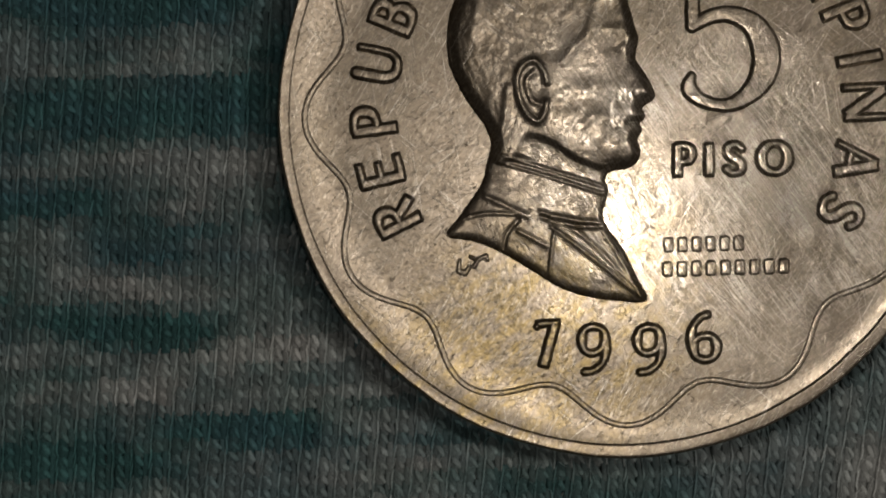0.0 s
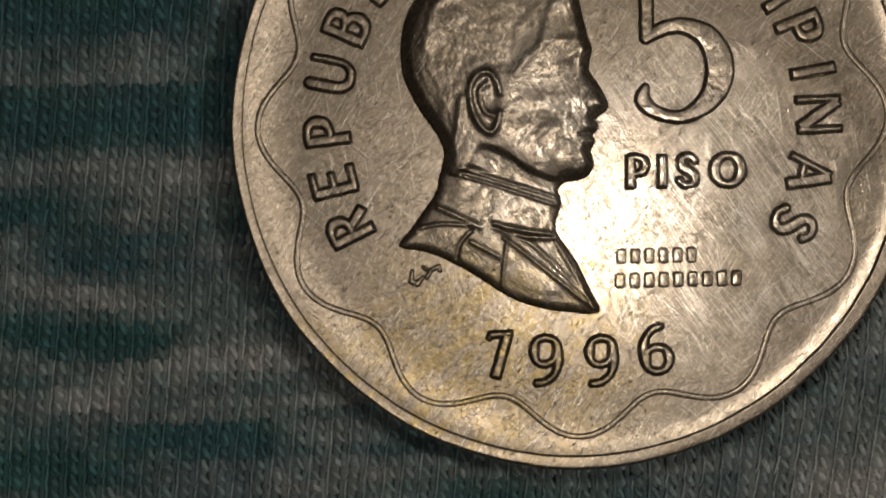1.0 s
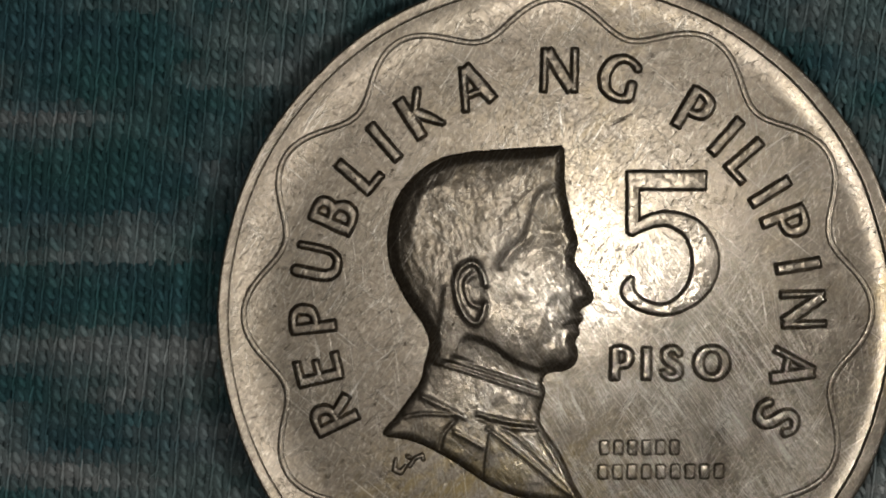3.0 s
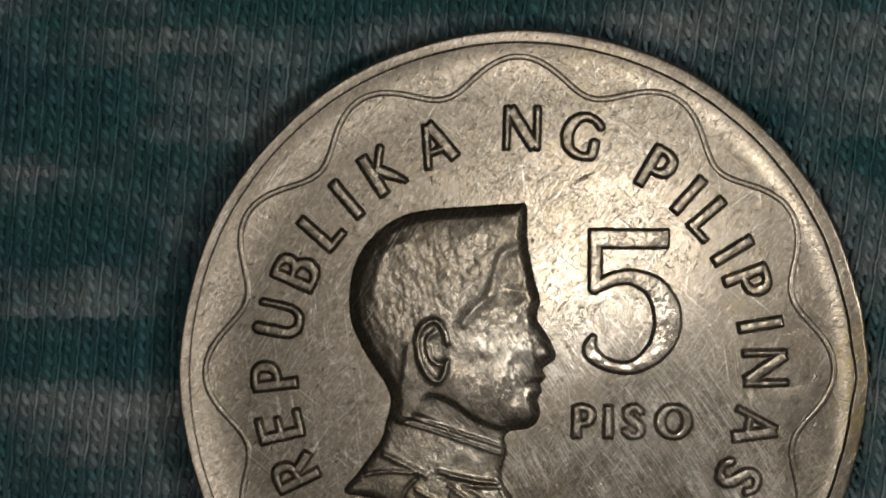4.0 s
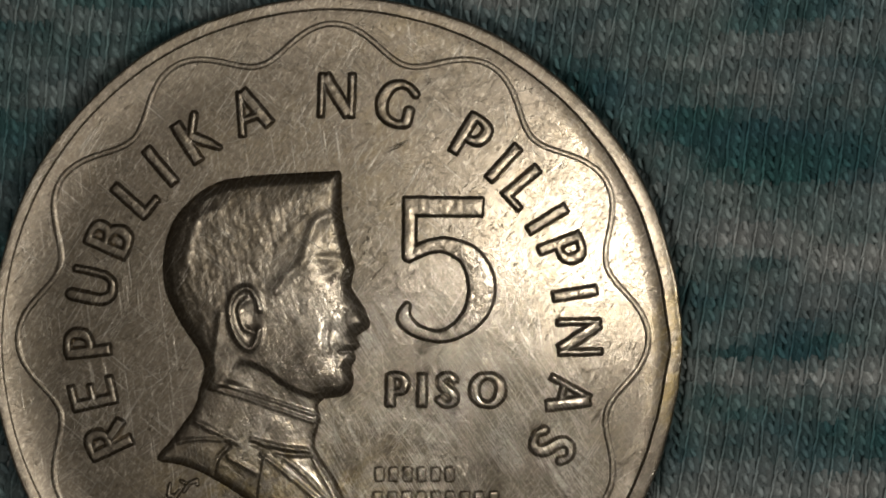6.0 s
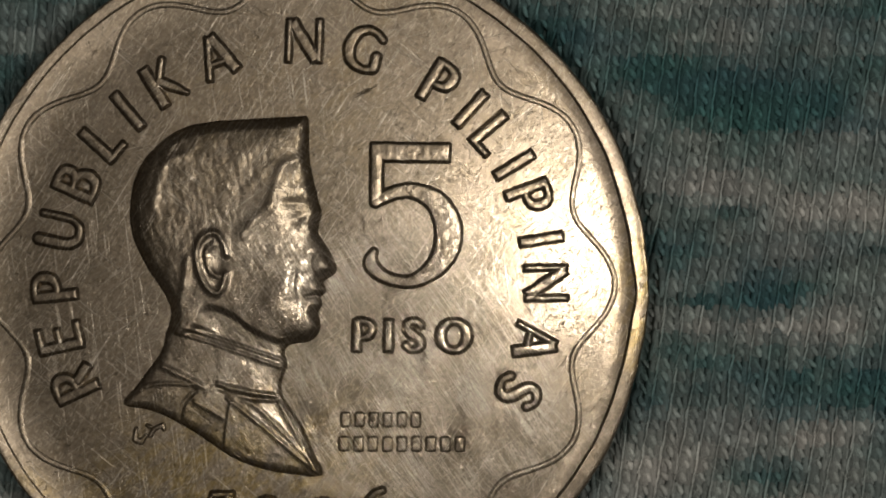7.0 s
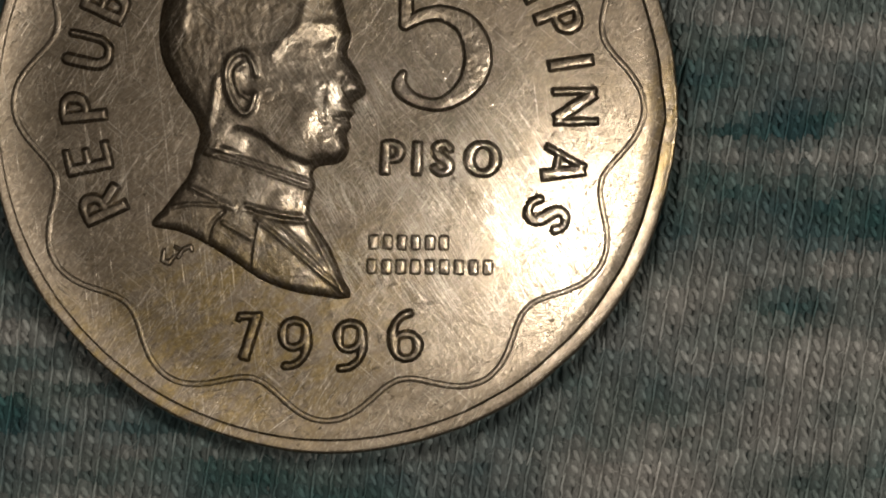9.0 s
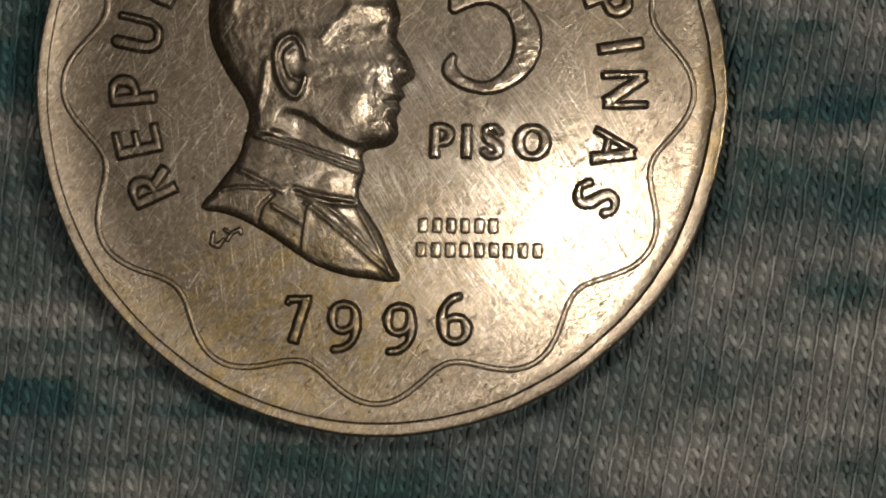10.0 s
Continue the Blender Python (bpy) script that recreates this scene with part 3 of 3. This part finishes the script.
# two lines of small raised marks
for x0, x1, y, count in ((1.42, 4.73, -5.16, 6), (1.34, 6.48, -6.12, 9)):
    pitch = (x1 - x0) / count
    for k in range(count):
        x = x0 + pitch * (k + 0.5)
        raised("mark", lambda gx, gy, x=x, y=y: near_bar(gx, gy, x - pitch * 0.36, y, x + pitch * 0.36, y, 0.30, 0.12), (x - 0.5, y - 0.5, x + 0.5, y + 0.5), 0.06, RELIEF, coin, slope=0.13)
# the small engraver's sign
for stroke in (((-6.53, -5.53, 0.07), (-6.60, -5.95, 0.10), (-6.35, -6.05, 0.11), (-6.15, -5.80, 0.08)), ((-6.10, -5.42, 0.08), (-5.98, -5.48, 0.08)), ((-5.98, -5.80, 0.09), (-5.80, -5.52, 0.08), (-5.50, -5.40, 0.10), (-5.45, -5.55, 0.08))):
    xs, ys = [q[0] for q in stroke], [q[1] for q in stroke]
    raised("mark", lambda gx, gy, line=stroke: near_line(gx, gy, line), (min(xs) - 0.4, min(ys) - 0.4, max(xs) + 0.4, max(ys) + 0.4), 0.06, RELIEF, coin, slope=0.13)

# two old cuts in the face
for x0, y0, x1, y1 in ((1.80, 7.42, 2.62, 7.78), (2.10, 7.66, 2.90, 7.98)):
    raised("mark", lambda gx, gy, q=(x0, y0, x1, y1): near_line(gx, gy, ((q[0], q[1], 0.02), (q[2], q[3], 0.03))), (x0 - 0.3, y0 - 0.3, x1 + 0.3, y1 + 0.3), 0.03, RELIEF, coin, slope=0.10)

# the bust: a plain swelling relief with ear, jaw, hair and collar
SILHOUETTE = [(0.18, 6.64), (-0.29, 6.73), (-2.4, 6.62), (-3.63, 6.52), (-4.64, 6.31), (-5.49, 5.81), (-6.21, 5.06), (-6.62, 4.19), (-6.79, 3.19), (-6.73, 2.3),
              (-6.47, 1.51), (-5.92, 0.51), (-5.42, -0.21), (-5.16, -0.95), (-5.35, -1.77), (-5.51, -2.44), (-5.96, -3.1), (-6.53, -3.88), (-7.02, -4.56), (-6.09, -4.75),
              (-4.98, -5.21), (-3.87, -5.89), (-2.77, -6.62), (-1.66, -7.07), (-0.54, -7.26), (0.75, -7.34), (0.4, -6.43), (-0.12, -5.28), (-0.87, -4.05), (-0.63, -3.0),
              (-0.76, -2.53), (-0.49, -2.18), (0.22, -2.08), (0.58, -1.79), (0.68, -1.39), (0.57, -0.94), (0.75, -0.63), (0.69, -0.34), (0.89, -0.06), (0.76, 0.26),
              (1.23, 0.59), (1.28, 0.92), (0.93, 1.64), (0.6, 2.13), (0.63, 2.6), (0.7, 2.98), (0.53, 3.65), (0.34, 4.5), (0.21, 5.35)]
HEAD = [(0.18, 6.64), (-2.4, 6.62), (-4.64, 6.31), (-6.21, 5.06), (-6.79, 3.19), (-6.47, 1.51), (-5.42, -0.21), (-5.3, -1.2), (-5.0, -1.7), (-4.4, -1.6), (-3.75, -0.75),
        (-2.71, -1.09), (-1.82, -1.7), (-0.6, -2.14), (0.58, -1.79), (0.75, -0.63), (1.23, 0.59), (0.6, 2.13), (0.53, 3.65), (0.21, 5.35)]
outline = spline(SILHOUETTE, 3, True)
head_outline = spline(HEAD, 4, True)
# ridges (height, half width, points) on the bust
RIDGES = [
    (0.085, 0.13, (-2.95, 1.35), (-3.08, 1.81), (-3.39, 2.17), (-3.83, 2.04), (-4.11, 1.49), (-4.03, 0.71), (-3.70, 0.04), (-3.32, -0.19), (-3.08, 0.10), (-2.98, 0.55)),
    (0.050, 0.12, (-3.46, 1.72), (-3.75, 1.38), (-3.58, 0.70), (-3.25, 0.48)),
    (0.036, 0.22, (0.0, 5.1), (-0.7, 4.8), (-1.05, 4.0), (-1.25, 3.2), (-1.9, 2.65), (-2.3, 2.1)),
    (0.030, 0.22, (-5.85, 3.2), (-5.62, 4.30), (-5.30, 4.95), (-4.65, 5.20)),
    (0.040, 0.16, (-4.78, -0.60), (-4.62, 0.05), (-4.46, 1.16)),
    (0.035, 0.07, (-4.72, -1.51), (-3.39, -1.93), (-0.83, -2.78)),
    (0.035, 0.07, (-4.94, -1.73), (-3.39, -2.20), (-0.90, -3.07)),
    (0.045, 0.12, (-5.45, -3.07), (-4.74, -3.41), (-3.85, -3.88)),
    (0.040, 0.10, (-3.27, -3.76), (-2.18, -4.05), (-1.14, -4.20)),
    (0.045, 0.09, (-2.88, -4.34), (-1.64, -5.33), (0.53, -7.18)),
    (0.035, 0.09, (-2.88, -4.00), (-1.56, -4.83), (0.45, -6.93)),
    (0.040, 0.10, (-1.00, -4.27), (-0.30, -5.57), (0.53, -7.10)),
    (0.035, 0.07, (-2.79, -4.48), (-2.93, -5.32), (-3.03, -6.21)),
    (0.030, 0.08, (-6.42, -3.90), (-5.41, -3.73), (-4.30, -3.79)),
    (0.030, 0.10, (-4.19, -4.46), (-3.64, -4.76), (-3.15, -5.05)),
]
GROOVES = [(0.020, 0.12, (-0.27, 0.70), (-0.36, 0.10), (-0.25, -0.45)),
           (0.035, 0.07, (0.15, -0.33), (0.45, -0.30), (0.75, -0.34)), (0.02, 0.10, (0.35, 1.30), (0.38, 0.80), (0.55, 0.45)),
           (0.04, 0.08, (-4.80, -5.12), (-4.64, -4.52), (-4.19, -4.01)), (0.05, 0.10, (-0.95, -4.37), (-2.18, -4.28), (-3.27, -3.92))]
SWELLS = [(-0.035, -0.25, 4.10, 0.32, 0.50), (-0.032, -0.20, 2.70, 0.34, 0.26), (0.024, -0.25, 3.35, 0.50, 0.18), (0.022, 0.08, 2.66, 0.15, 0.14), (0.035, -0.95, -0.35, 0.80, 0.85), (0.035, -0.10, -1.30, 0.50, 0.40), (-0.05, 0.30, -0.35, 0.25, 0.30),
          (0.05, 0.75, 0.90, 0.35, 0.35), (-0.02, -0.85, 1.55, 0.60, 0.35), (-0.04, -3.3, 1.0, 0.35, 0.5)]


def bust_shape(gx, gy):
    return inside_outline(gx, gy, outline)


def bust_top(gx, gy, d):
    head = inside_outline(gx, gy, head_outline)
    full = smooth(0.5 - head / 0.8)
    h = 0.12 * (1 - (1 - np.clip(-d / 0.42, 0, 1)) ** 2) + (0.03 + 0.09 * full) * (1 - (1 - np.clip(-d / 1.7, 0, 1)) ** 2)
    soft = h.copy()
    for _ in range(3):  # round off the creases
        for axis in (0, 1):
            total = np.cumsum(np.pad(soft, [(9, 8) if a == axis else (0, 0) for a in (0, 1)], mode="edge"), axis)
            soft = (np.take(total, np.arange(17, total.shape[axis]), axis) - np.take(total, np.arange(0, total.shape[axis] - 17), axis)) / 17
    h = h + (soft - h) * smooth(-d / 0.7)
    below = smooth(0.5 + head / 0.30) * np.maximum(smooth((gx + 4.3) / 1.1), smooth((-1.3 - gy) / 0.5))
    h = h + 0.13 * (1 - below) * smooth(-d / 0.5)
    fade = smooth(-d / 0.25)
    for height, half, *points in RIDGES:
        line = np.column_stack([spline(points, 5), np.zeros(5 * (len(points) - 1) + 1)])
        h = h + 1.15 * fade * height * np.exp(-(near_line(gx, gy, line) / half) ** 2)
    for height, half, *points in GROOVES:
        line = np.column_stack([spline(points, 5), np.zeros(5 * (len(points) - 1) + 1)])
        h = h - 1.2 * fade * height * np.exp(-(near_line(gx, gy, line) / half) ** 2)
    for height, x, y, a, b in SWELLS:
        h = h + 1.0 * fade * height * np.exp(-((gx - x) / a) ** 2 - ((gy - y) / b) ** 2)
    hair = smooth((gy - 1.2 - 1.4 * np.clip(gx + 3.6, 0, 3)) / 0.8) * smooth(-(gx + 0.1) / 0.4) + smooth((-4.4 - gx) / 0.4) * smooth((gy + 0.8) / 0.6)
    strand = lumps(gx * 0.85 + gy * 0.5, gy * 0.35 - gx * 0.6, 0.16, 2)
    h = h + fade * (0.006 * np.clip(hair, 0, 1) * strand + 0.015 * lumps(gx, gy, 1.5, 3) + 0.009 * lumps(gx, gy, 0.5, 4) + 0.003 * lumps(gx, gy, 0.17, 6))
    return h


raised("bust", bust_shape, (-7.4, -7.7, 1.7, 7.1), 0.10, BUST, coin, "plain raised bust in profile", slope=0.16, cell=0.035, top=bust_top)
